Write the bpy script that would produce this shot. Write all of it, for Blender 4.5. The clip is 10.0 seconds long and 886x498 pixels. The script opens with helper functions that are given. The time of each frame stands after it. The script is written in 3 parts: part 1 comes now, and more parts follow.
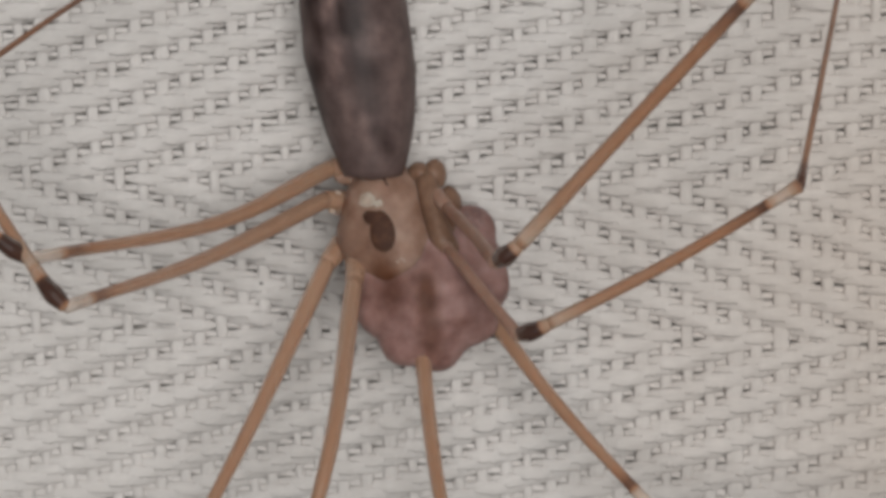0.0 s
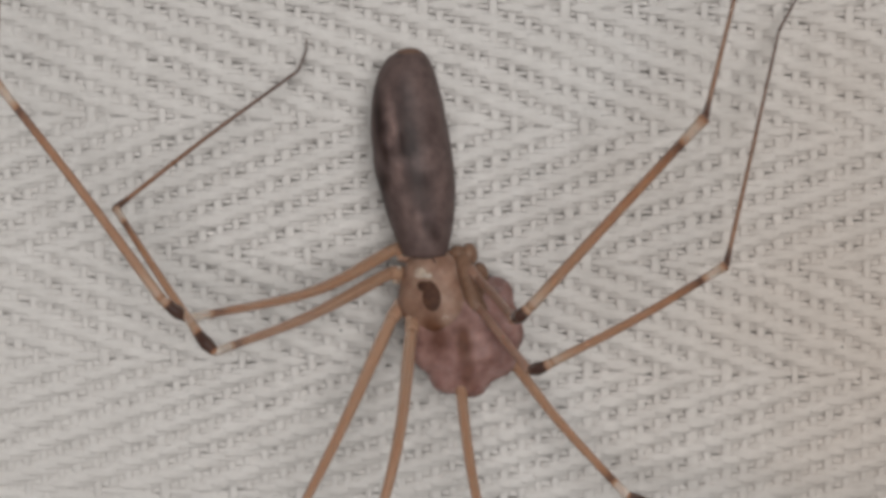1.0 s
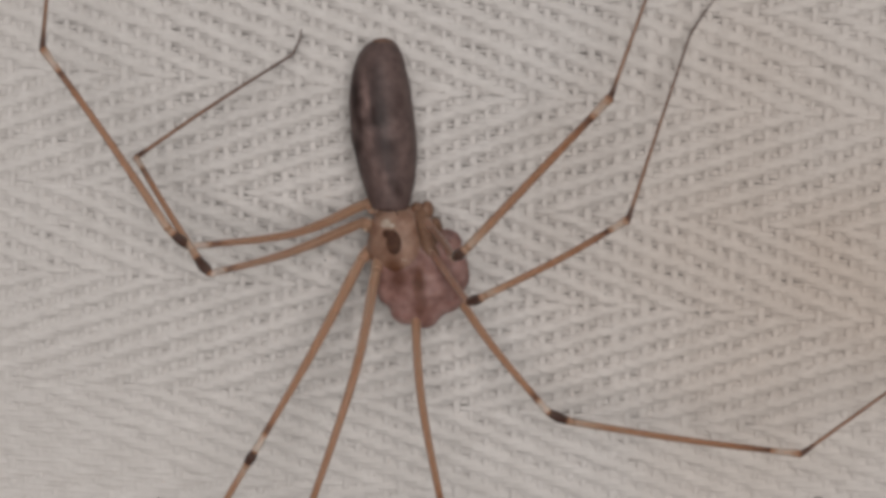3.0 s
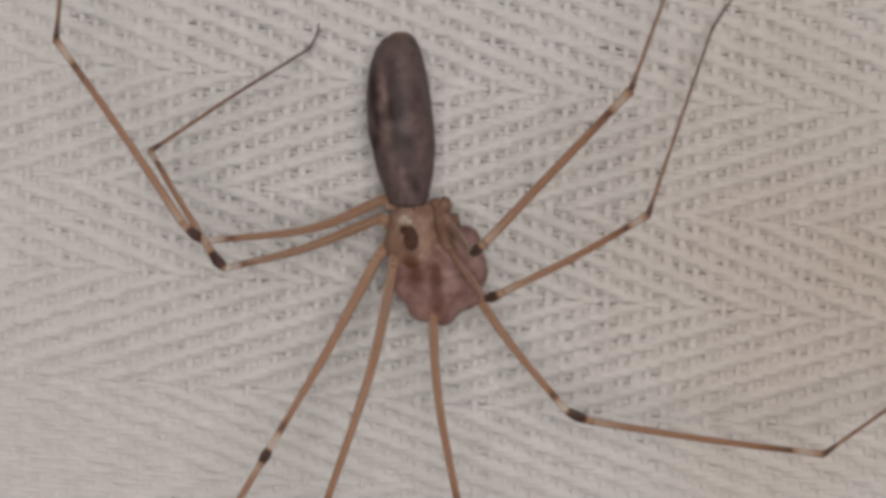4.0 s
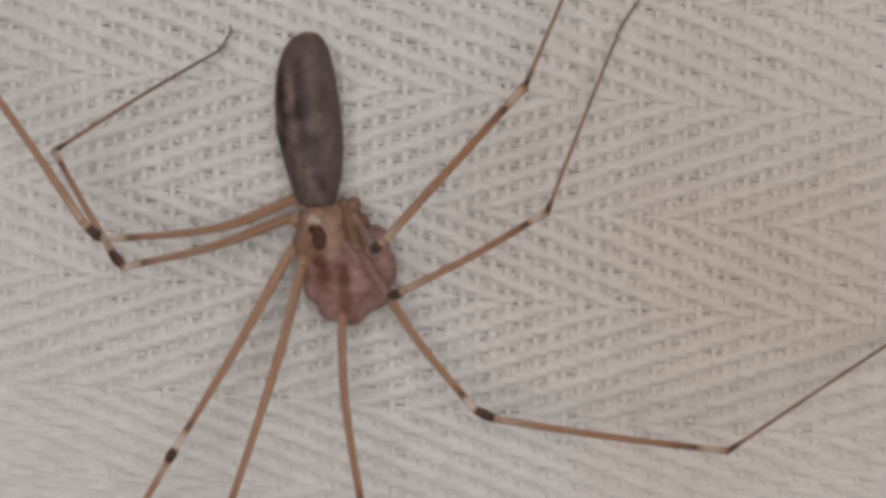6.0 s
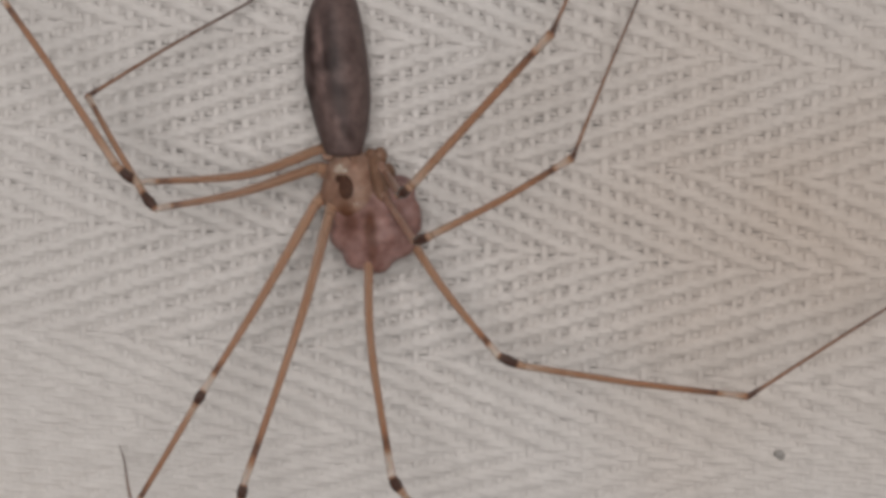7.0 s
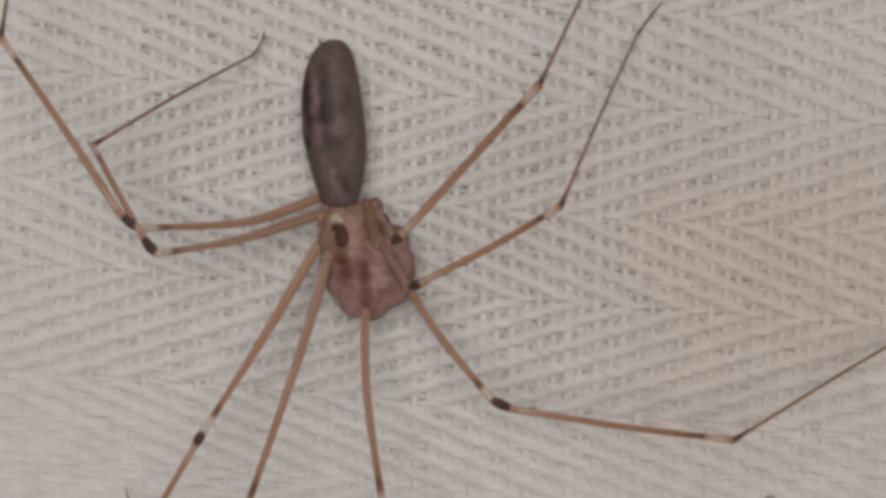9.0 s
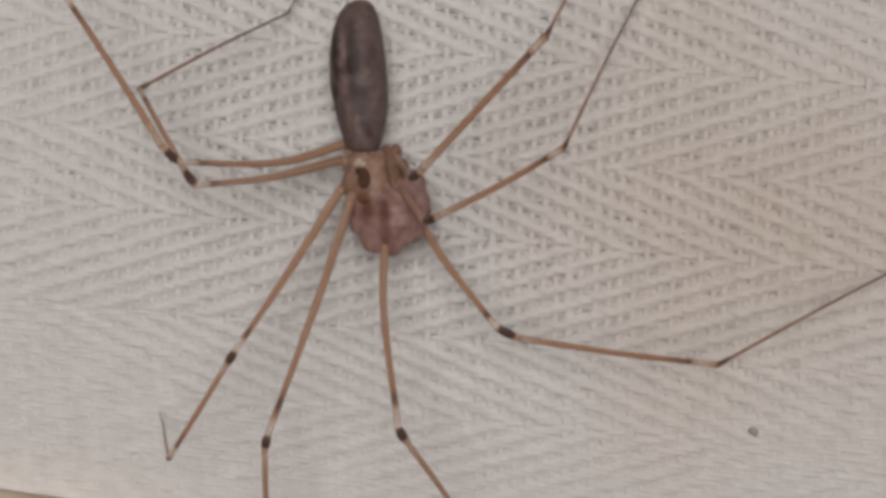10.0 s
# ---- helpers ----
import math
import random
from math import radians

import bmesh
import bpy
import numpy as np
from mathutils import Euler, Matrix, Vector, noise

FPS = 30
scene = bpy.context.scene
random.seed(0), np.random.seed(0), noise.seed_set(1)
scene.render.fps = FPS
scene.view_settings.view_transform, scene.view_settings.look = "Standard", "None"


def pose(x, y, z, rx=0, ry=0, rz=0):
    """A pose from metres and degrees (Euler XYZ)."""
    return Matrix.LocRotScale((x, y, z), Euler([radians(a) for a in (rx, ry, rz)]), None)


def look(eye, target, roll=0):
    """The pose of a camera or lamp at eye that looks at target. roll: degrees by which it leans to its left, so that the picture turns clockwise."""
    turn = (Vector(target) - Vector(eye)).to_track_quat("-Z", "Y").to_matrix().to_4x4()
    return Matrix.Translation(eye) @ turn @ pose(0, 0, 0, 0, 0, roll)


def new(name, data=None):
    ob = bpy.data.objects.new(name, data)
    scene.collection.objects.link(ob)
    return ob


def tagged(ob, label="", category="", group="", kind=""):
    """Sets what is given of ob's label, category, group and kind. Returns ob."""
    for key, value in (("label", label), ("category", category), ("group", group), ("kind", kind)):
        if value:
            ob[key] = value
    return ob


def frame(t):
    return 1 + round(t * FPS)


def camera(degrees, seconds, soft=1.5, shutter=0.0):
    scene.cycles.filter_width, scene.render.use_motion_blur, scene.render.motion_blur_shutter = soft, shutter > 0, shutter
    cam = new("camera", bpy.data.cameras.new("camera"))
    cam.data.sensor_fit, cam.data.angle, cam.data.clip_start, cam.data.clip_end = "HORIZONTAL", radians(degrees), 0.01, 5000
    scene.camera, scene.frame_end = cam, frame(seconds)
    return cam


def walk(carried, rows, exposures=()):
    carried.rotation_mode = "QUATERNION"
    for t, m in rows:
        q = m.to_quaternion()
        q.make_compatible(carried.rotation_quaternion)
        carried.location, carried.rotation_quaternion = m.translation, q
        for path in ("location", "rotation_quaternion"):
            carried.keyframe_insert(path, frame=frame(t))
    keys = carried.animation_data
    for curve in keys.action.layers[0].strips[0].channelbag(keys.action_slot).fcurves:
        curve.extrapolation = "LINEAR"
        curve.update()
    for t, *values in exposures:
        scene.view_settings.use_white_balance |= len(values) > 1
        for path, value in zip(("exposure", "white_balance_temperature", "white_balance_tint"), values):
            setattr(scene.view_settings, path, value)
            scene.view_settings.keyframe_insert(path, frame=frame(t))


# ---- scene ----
MM = 0.001  # the place is worked out in millimetres: x to the right, z up, the cloth at y = 0

# The hand-held camera: seconds, eye, the spot of the cloth (x, z) that it looks at, roll.
PATH = [
    (0.0, (2.01, -41.92, 6.49), (1.31, -0.68), -1.68),
    (0.5, (4.31, -56.98, 7.67), (1.94, -1.06), -1.61),
    (1.0, (2.02, -56.59, 9.80), (0.42, 0.99), -1.61),
    (1.5, (3.90, -56.49, 10.09), (1.77, 1.30), -1.55),
    (2.0, (2.80, -60.58, 10.55), (0.75, 0.96), -1.07),
    (2.5, (5.74, -65.02, 11.07), (1.99, 0.36), -0.43),
    (3.0, (5.41, -68.07, 10.39), (1.51, -0.88), 0.23),
    (3.2, (5.06, -68.63, 10.33), (1.07, -1.55), 0.20),
    (4.3, (6.62, -67.03, 9.35), (1.38, -1.27), 0.23),
    (4.5, (7.53, -67.06, 9.06), (2.06, -1.58), 0.15),
    (5.0, (7.91, -67.12, 9.77), (2.62, -0.47), 0.19),
    (5.5, (9.10, -67.05, 9.43), (3.66, -0.71), -0.06),
    (6.8, (9.73, -67.89, 7.94), (3.39, -2.01), 0.18),
    (7.0, (9.29, -68.39, 7.46), (2.96, -2.66), 0.33),
    (7.5, (9.25, -69.17, 7.15), (2.98, -2.70), 0.46),
    (8.0, (10.20, -69.13, 7.14), (3.06, -2.75), 0.42),
    (8.5, (10.86, -69.76, 6.94), (3.25, -1.98), 0.48),
    (9.0, (11.03, -69.92, 7.22), (3.04, -0.98), 0.37),
    (9.5, (10.84, -71.13, 6.59), (2.50, -1.38), 0.58),
    (10.0, (11.82, -76.61, 4.48), (2.58, -3.07), 1.38),
]
cam = camera(25.0, 10.0, soft=4.0)
# the phone's own exposure and white balance drift a little: seconds, stops, kelvin, tint
EXPOSURES = [(0.0, 0.14, 6300, 7), (1.5, 0.10, 6300, 7), (2.5, 0.0, 6450, 10), (9.5, 0.0, 6450, 10), (10.0, 0.04, 6450, 10)]
walk(cam, [(t, look(Vector(eye) * MM, Vector((aim[0], 0, aim[1])) * MM, roll)) for t, eye, aim, roll in PATH], EXPOSURES)

from mathutils.bvhtree import BVHTree

# ---- light: a clouded sky with its bright part in front of the cloth ----
SUN = Vector((0.11, -0.975, 0.16)).normalized()
world = bpy.data.worlds.new("sky")
scene.world = world
world.use_nodes = True
wn = world.node_tree.nodes
sky = wn.new("ShaderNodeTexSky")
sky.sky_type, sky.sun_disc = "NISHITA", False
sky.sun_elevation, sky.sun_rotation = math.asin(SUN.z), math.atan2(SUN.x, SUN.y)
sky.air_density, sky.dust_density = 1.0, 4.0
grey = wn.new("ShaderNodeHueSaturation")  # a clouded sky
grey.inputs["Saturation"].default_value = 0.2
world.node_tree.links.new(sky.outputs[0], grey.inputs["Color"])
world.node_tree.links.new(grey.outputs[0], wn["Background"].inputs[0])
wn["Background"].inputs[1].default_value = 0.024
sun = new("sun", bpy.data.lights.new("sun", "SUN"))
sun.data.energy, sun.data.angle, sun.data.color = 1.71, radians(24), (1.0, 0.955, 0.925)
sun.matrix_world = look(SUN * 0.5, (0, 0, 0))
scene.view_settings.exposure = 0.0


# ---- materials ----
def material(name):
    """A node material, its nodes, its links and its shader."""
    m = bpy.data.materials.new(name)
    m.use_nodes = True
    return m, m.node_tree.nodes, m.node_tree.links, m.node_tree.nodes["Principled BSDF"]


def ramp(nodes, stops):
    r = nodes.new("ShaderNodeValToRGB")
    while len(r.color_ramp.elements) < len(stops):
        r.color_ramp.elements.new(0.5)
    for e, (at, c) in zip(r.color_ramp.elements, stops):
        e.position, e.color = at, (*c, 1)
    return r


def noise_at(nodes, links, scale, detail=3.0, stretch=(1, 1, 1)):
    """Noise in object space, with its grain in millimetres."""
    co, mp, n = nodes.new("ShaderNodeTexCoord"), nodes.new("ShaderNodeMapping"), nodes.new("ShaderNodeTexNoise")
    mp.inputs["Scale"].default_value = [1000.0 * s for s in stretch]
    n.inputs["Scale"].default_value, n.inputs["Detail"].default_value = 1.0 / scale, detail
    links.new(co.outputs["Object"], mp.inputs["Vector"])
    links.new(mp.outputs[0], n.inputs["Vector"])
    return n


def mixed(nodes, links, kind, fac, a, b):
    m = nodes.new("ShaderNodeMix")
    m.data_type, m.blend_type = "RGBA", kind
    for socket, v in ((m.inputs[0], fac), (m.inputs[6], a), (m.inputs[7], b)):
        if isinstance(v, (float, int)):
            socket.default_value = v
        elif isinstance(v, tuple):
            socket.default_value = (*v, 1)
        else:
            links.new(v, socket)
    return m.outputs[2]


def bumped(nodes, links, shader, height, strength, distance):
    b = nodes.new("ShaderNodeBump")
    b.inputs["Strength"].default_value, b.inputs["Distance"].default_value = strength, distance * MM
    links.new(height, b.inputs["Height"])
    links.new(b.outputs[0], shader.inputs["Normal"])


def cloth_material(name, stretch):
    m, n, l, p = material(name)
    fibre = noise_at(n, l, 0.05, 3, stretch)
    tone = noise_at(n, l, 0.7, 3)
    blot = noise_at(n, l, 9.0, 3)
    c1 = ramp(n, [(0.25, (0.68, 0.643, 0.615)), (0.75, (0.78, 0.743, 0.715))])
    l.new(tone.outputs[0], c1.inputs[0])
    c2 = ramp(n, [(0.3, (0.92, 0.92, 0.92)), (0.7, (1, 1, 1))])
    l.new(fibre.outputs[0], c2.inputs[0])
    col = mixed(n, l, "MULTIPLY", 1.0, c1.outputs[0], c2.outputs[0])
    # an old tea-coloured stain, uneven at its rim
    co, off, dist = n.new("ShaderNodeTexCoord"), n.new("ShaderNodeVectorMath"), n.new("ShaderNodeVectorMath")
    off.operation, dist.operation = "SUBTRACT", "LENGTH"
    off.inputs[1].default_value = (14.7 * MM, 0, -1.0 * MM)
    l.new(co.outputs["Object"], off.inputs[0])
    l.new(off.outputs[0], dist.inputs[0])
    rim = n.new("ShaderNodeMath")
    rim.operation = "MULTIPLY_ADD"
    l.new(blot.outputs[0], rim.inputs[0])
    rim.inputs[1].default_value = 0.012
    l.new(dist.outputs["Value"], rim.inputs[2])
    fall = n.new("ShaderNodeMapRange")
    fall.inputs["From Min"].default_value, fall.inputs["From Max"].default_value = 0.018, 0.007
    l.new(rim.outputs[0], fall.inputs["Value"])
    stain = ramp(n, [(0, (1, 1, 1)), (1, (0.89, 0.81, 0.74))])
    l.new(fall.outputs[0], stain.inputs[0])
    col = mixed(n, l, "MULTIPLY", 1.0, col, stain.outputs[0])
    l.new(col, p.inputs["Base Color"])
    p.inputs["Roughness"].default_value = 0.9
    p.inputs["Sheen Weight"].default_value = 0.15
    p.inputs["Specular IOR Level"].default_value = 0.2
    bumped(n, l, p, fibre.outputs[0], 0.4, 0.02)
    return m


def skin_material(name, stops, grain, gloss, soft, depth, spots=None, tones=None):
    """Thin, slightly see-through skin: a mottled colour with light that sinks in."""
    m, n, l, p = material(name)
    a = noise_at(n, l, grain, 4)
    r = ramp(n, stops)
    l.new(a.outputs[0], r.inputs[0])
    col = r.outputs[0]
    if spots:
        s = noise_at(n, l, spots[0], 2)
        sr = ramp(n, [(spots[1], (1, 1, 1)), (spots[1] + 0.15, spots[2])])
        l.new(s.outputs[0], sr.inputs[0])
        col = mixed(n, l, "MULTIPLY", 1.0, col, sr.outputs[0])
    if tones:  # "ring" runs from pale (0) over plain (0.5) to dark (1)
        ring = n.new("ShaderNodeAttribute")
        ring.attribute_name = "ring"
        shade = ramp(n, [(0.0, tones[0]), (0.5, (1, 1, 1)), (1.0, tones[1])])
        l.new(ring.outputs["Fac"], shade.inputs[0])
        col = mixed(n, l, "MULTIPLY", 1.0, col, shade.outputs[0])
    l.new(col, p.inputs["Base Color"])
    p.inputs["Roughness"].default_value = gloss
    p.inputs["Specular IOR Level"].default_value = 0.3
    p.inputs["Subsurface Weight"].default_value = soft
    p.inputs["Subsurface Radius"].default_value = (1.0, 0.6, 0.45)
    p.inputs["Subsurface Scale"].default_value = depth * MM
    fine = noise_at(n, l, 0.06, 2)
    bumped(n, l, p, fine.outputs[0], 0.25, 0.02)
    return m


def leg_material():
    """Horn of the legs; "ring" runs from pale joints over tan to dark rings."""
    m, n, l, p = material("leg_skin")
    ring = n.new("ShaderNodeAttribute")
    ring.attribute_name = "ring"
    a = noise_at(n, l, 0.35, 3)
    shift = n.new("ShaderNodeMath")
    shift.operation = "MULTIPLY_ADD"
    shift.inputs[1].default_value = 0.14
    l.new(a.outputs[0], shift.inputs[0])
    low = n.new("ShaderNodeMath")
    low.operation = "SUBTRACT"
    low.inputs[1].default_value = 0.07
    l.new(ring.outputs["Fac"], low.inputs[0])
    l.new(low.outputs[0], shift.inputs[2])
    r = ramp(n, [(0.0, (0.80, 0.71, 0.64)), (0.25, (0.58, 0.40, 0.29)), (0.4, (0.52, 0.325, 0.22)), (0.6, (0.46, 0.24, 0.138)),
                 (0.8, (0.14, 0.068, 0.047)), (1.0, (0.068, 0.035, 0.028))])
    l.new(shift.outputs[0], r.inputs[0])
    l.new(r.outputs[0], p.inputs["Base Color"])
    p.inputs["Roughness"].default_value = 0.45
    p.inputs["Specular IOR Level"].default_value = 0.3
    p.inputs["Subsurface Weight"].default_value = 0.3
    p.inputs["Subsurface Radius"].default_value = (1.0, 0.6, 0.4)
    p.inputs["Subsurface Scale"].default_value = 0.15 * MM
    p.inputs["Transmission Weight"].default_value = 0.3
    p.inputs["IOR"].default_value = 1.35
    fine = noise_at(n, l, 0.05, 2, (1, 1, 1))
    bumped(n, l, p, fine.outputs[0], 0.3, 0.015)
    return m


def plain_material(name, a, b, grain, rough):
    m, n, l, p = material(name)
    t = noise_at(n, l, grain, 4)
    r = ramp(n, [(0.3, a), (0.7, b)])
    l.new(t.outputs[0], r.inputs[0])
    l.new(r.outputs[0], p.inputs["Base Color"])
    p.inputs["Roughness"].default_value = rough
    bumped(n, l, p, t.outputs[0], 0.3, 0.05)
    return m


WEFT = cloth_material("cotton_weft", (0.15, 1, 1))
WARP = cloth_material("cotton_warp", (1, 1, 0.15))
# added sheet behind the yarns, coloured darker so the gaps look shaded
BACKING = plain_material("dim_backing", (0.48, 0.445, 0.41), (0.59, 0.55, 0.505), 0.4, 0.95)
LEG = leg_material()
ABDOMEN = skin_material("abdomen_skin", [(0.3, (0.100, 0.067, 0.063)), (0.7, (0.165, 0.115, 0.106))], 0.3, 0.55, 0.1, 0.12,
                        tones=((1.9, 1.85, 1.8), (0.24, 0.18, 0.17)))
CHEST = skin_material("chest_skin", [(0.3, (0.255, 0.147, 0.104)), (0.7, (0.39, 0.252, 0.190))], 0.3, 0.5, 0.7, 0.3, tones=((1.45, 1.57, 1.66), (0.42, 0.27, 0.18)))
TAN = skin_material("tan_skin", [(0.3, (0.32, 0.195, 0.143)), (0.7, (0.45, 0.305, 0.238))], 0.35, 0.38, 0.7, 0.3)
PINK = skin_material("pink_skin", [(0.3, (0.24, 0.133, 0.120)), (0.7, (0.39, 0.243, 0.222))], 0.3, 0.45, 0.7, 0.3)
CHESTNUT = skin_material("chestnut_skin", [(0.3, (0.36, 0.21, 0.155)), (0.7, (0.47, 0.295, 0.228))], 0.4, 0.4, 0.6, 0.3)
HAZEL = skin_material("hazel_skin", [(0.3, (0.17, 0.094, 0.060)), (0.7, (0.28, 0.168, 0.114))], 0.3, 0.42, 0.4, 0.3)
DARK = skin_material("dark_marking", [(0.3, (0.055, 0.024, 0.015)), (0.7, (0.105, 0.046, 0.026))], 0.15, 0.7, 0.0, 0.1)
MILK = skin_material("milky_skin", [(0.3, (0.42, 0.31, 0.24)), (0.7, (0.62, 0.53, 0.45))], 0.12, 0.35, 0.5, 0.3)
EGG = skin_material("egg_skin", [(0.3, (0.25, 0.135, 0.118)), (0.7, (0.41, 0.252, 0.228))], 0.3, 0.52, 0.7, 0.3, tones=((1.3, 1.34, 1.36), (0.40, 0.26, 0.16)))
JAW = skin_material("jaw_skin", [(0.3, (0.23, 0.120, 0.085)), (0.7, (0.33, 0.190, 0.138))], 0.3, 0.42, 0.7, 0.45)
UMBER = skin_material("umber_skin", [(0.3, (0.16, 0.088, 0.06)), (0.7, (0.23, 0.135, 0.10))], 0.3, 0.5, 0.2, 0.2)
DIRT_GAPS = plain_material("dirt", (0.02, 0.018, 0.016), (0.07, 0.06, 0.055), 0.06, 0.9)
LINT = plain_material("lint", (0.27, 0.255, 0.24), (0.42, 0.40, 0.375), 0.12, 0.95)
SANDY = plain_material("sandy_wood", (0.58, 0.46, 0.33), (0.70, 0.59, 0.46), 1.2, 0.7)


# ---- building helpers ----
def part(name, bm, mat, parent, label=""):
    me = bpy.data.meshes.new(name)
    bm.to_mesh(me)
    bm.free()
    me.materials.append(mat)
    for f in me.polygons:
        f.use_smooth = True
    ob = new(name, me)
    ob.parent = parent
    return tagged(ob, label)


def mesh_part(name, verts, faces, mat, parent, rings=None, label=""):
    """A mesh of millimetre points and faces, with its ring values if it has any."""
    me = bpy.data.meshes.new(name)
    me.from_pydata([tuple(MM * c for c in v) for v in verts], [], faces)
    if rings is not None:
        me.attributes.new("ring", "FLOAT", "POINT").data.foreach_set("value", rings)
    me.materials.append(mat)
    me.polygons.foreach_set("use_smooth", [True] * len(me.polygons))
    ob = new(name, me)
    ob.parent = parent
    return tagged(ob, label)


def spline(points, steps):
    """A smooth line through the points (Catmull-Rom)."""
    p = [Vector(q) for q in points]
    p = [2 * p[0] - p[1], *p, 2 * p[-1] - p[-2]]
    out = []
    for a, b, c, d in zip(p, p[1:], p[2:], p[3:]):
        for k in range(steps):
            t = k / steps
            out.append(0.5 * (2 * b + (c - a) * t + (2 * a - 5 * b + 4 * c - d) * t * t + (3 * b - a - 3 * c + d) * t ** 3))
    return out + [p[-2]]


def tube(name, points, radius, ring, parent, steps=14, sides=12, mat=None, label=""):
    """A rounded limb along a smooth line; radius(s) in mm and ring(s) run over s = 0 to 1."""
    line = spline(points, steps)
    verts, faces, rings = [], [], []
    up = Vector((0, 0.31, 0.95))
    for k, q in enumerate(line):
        s = k / (len(line) - 1)
        way = (line[min(k + 1, len(line) - 1)] - line[max(k - 1, 0)]).normalized()
        side = way.cross(up).normalized()
        up = side.cross(way).normalized()
        r = radius(s) * (1 + 0.05 * noise.noise(q * 3.0))
        for n in range(sides):
            a = 2 * math.pi * n / sides
            verts.append(q + r * (math.cos(a) * side + math.sin(a) * up))
            rings.append(ring(s))
        if k:
            o = (k - 1) * sides
            faces += [(o + n, o + (n + 1) % sides, o + sides + (n + 1) % sides, o + sides + n) for n in range(sides)]
    for tip, o, sign in ((line[0], 0, -1), (line[-1], (len(line) - 1) * sides, 1)):
        way = (line[1] - line[0]) if sign < 0 else (line[-1] - line[-2])
        verts.append(tip + sign * way.normalized() * radius(0 if sign < 0 else 1) * 0.6)
        rings.append(ring(0 if sign < 0 else 1))
        c = len(verts) - 1
        faces += [(o + (n + 1) % sides, o + n, c) if sign < 0 else (o + n, o + (n + 1) % sides, c) for n in range(sides)]
    return mesh_part(name, verts, faces, mat or LEG, parent, rings, label)


def blob(name, centre, half, mat, parent, turn=(0, 0, 0), lumps=0.04, grain=1.0, level=4, label=""):
    """A rounded, slightly uneven body; half: its half sizes in mm."""
    bm = bmesh.new()
    bmesh.ops.create_icosphere(bm, subdivisions=level, radius=1.0)
    m = Euler([radians(a) for a in turn]).to_matrix()
    for v in bm.verts:
        u = v.co.copy()
        q = Vector((u.x * half[0], u.y * half[1], u.z * half[2]))
        q *= 1 + lumps * noise.noise(q / grain + Vector(centre) * 3)
        v.co = (m @ q + Vector(centre)) * MM
    return part(name, bm, mat, parent, label)


def stained(ob, spots, plain=0.5):
    """Pigment and painted highlights on the front of a body: soft spots (x, z, half width, half height, turn, change),
    in mm.
    """
    turned = [(x, z, w, h, math.cos(radians(a)), math.sin(radians(a)), c) for x, z, w, h, a, c in spots]
    values = []
    for v in ob.data.vertices:
        x, y, z = v.co / MM
        wander = 0.10 * noise.noise(Vector((x, y, z)) * 2.3)
        value = plain
        for cx, cz, w, h, c, d, change in turned:
            u, t = (x - cx) * c + (z - cz) * d + wander, (z - cz) * c - (x - cx) * d + wander
            value += change * math.exp(-((u / w) ** 2 + (t / h) ** 2) ** 1.5)
        values.append(min(max(value, 0), 1))
    ob.data.attributes.new("ring", "FLOAT", "POINT").data.foreach_set("value", values)


def steps_of(*stops):
    """A value that runs straight from stop to stop: (place, value)."""
    xs, ys = [s[0] for s in stops], [s[1] for s in stops]
    return lambda s: float(np.interp(s, xs, ys))


def smooth_of(*stops):
    """The same, with its corners rounded off."""
    f = steps_of(*stops)
    return lambda s: sum(f(s + min(0.07, s, 1 - s) * k / 3) * (4 - abs(k)) for k in range(-3, 4)) / 16


# ---- the cloth: a herringbone weave of real yarns ----
PITCH_WARP, PITCH_WEFT, LEAN = 0.50, 0.185, -0.05  # mm; the weft runs slightly down to the right
FLOAT = 4
BANDS = (-13.4, -9.5, -6.3, -2.4, 0.8, 4.8, 8.0, 12.0)  # heights at which the twill turns back; it rises to the right in the first, third, ... band


def woven(name, paths, half_wide, half_deep, wide, mat, parent, sides=6):
    """Yarns side by side; paths: (yarns, samples, 3) in mm; wide: the axis of the flat side."""
    n, k, _ = paths.shape
    way = np.gradient(paths, axis=1)
    way /= np.linalg.norm(way, axis=2, keepdims=True)
    flat = np.zeros_like(way)
    flat[:] = wide
    deep = np.cross(way, flat)
    deep /= np.linalg.norm(deep, axis=2, keepdims=True)
    ang = np.arange(sides) * 2 * np.pi / sides
    rng = np.random.default_rng(5)
    swell = 1 + 0.10 * rng.standard_normal((n, 1, 1, 1)) + 0.07 * rng.standard_normal((n, k, 1, 1))
    ring = (np.cos(ang)[None, None, :, None] * flat[:, :, None] * np.broadcast_to(half_wide, (n, k))[:, :, None, None] + np.sin(ang)[None, None, :, None] * deep[:, :, None] * half_deep) * swell
    verts = ((paths[:, :, None] + ring) * MM).reshape(n, -1)
    a = np.arange(k - 1)[:, None] * sides
    s = np.arange(sides)[None]
    t = (s + 1) % sides
    quads = np.stack([a + s, a + t, a + sides + t, a + sides + s], -1).reshape(-1, 4)
    for co in verts:
        me = bpy.data.meshes.new(name)
        me.vertices.add(k * sides)
        me.vertices.foreach_set("co", co)
        me.loops.add(quads.size)
        me.loops.foreach_set("vertex_index", quads.ravel().astype(np.int32))
        me.polygons.add(len(quads))
        me.polygons.foreach_set("loop_start", np.arange(0, quads.size, 4, dtype=np.int32))
        me.polygons.foreach_set("use_smooth", np.ones(len(quads), dtype=bool))
        me.update(calc_edges=True)
        me.materials.append(mat)
        new(name, me).parent = parent


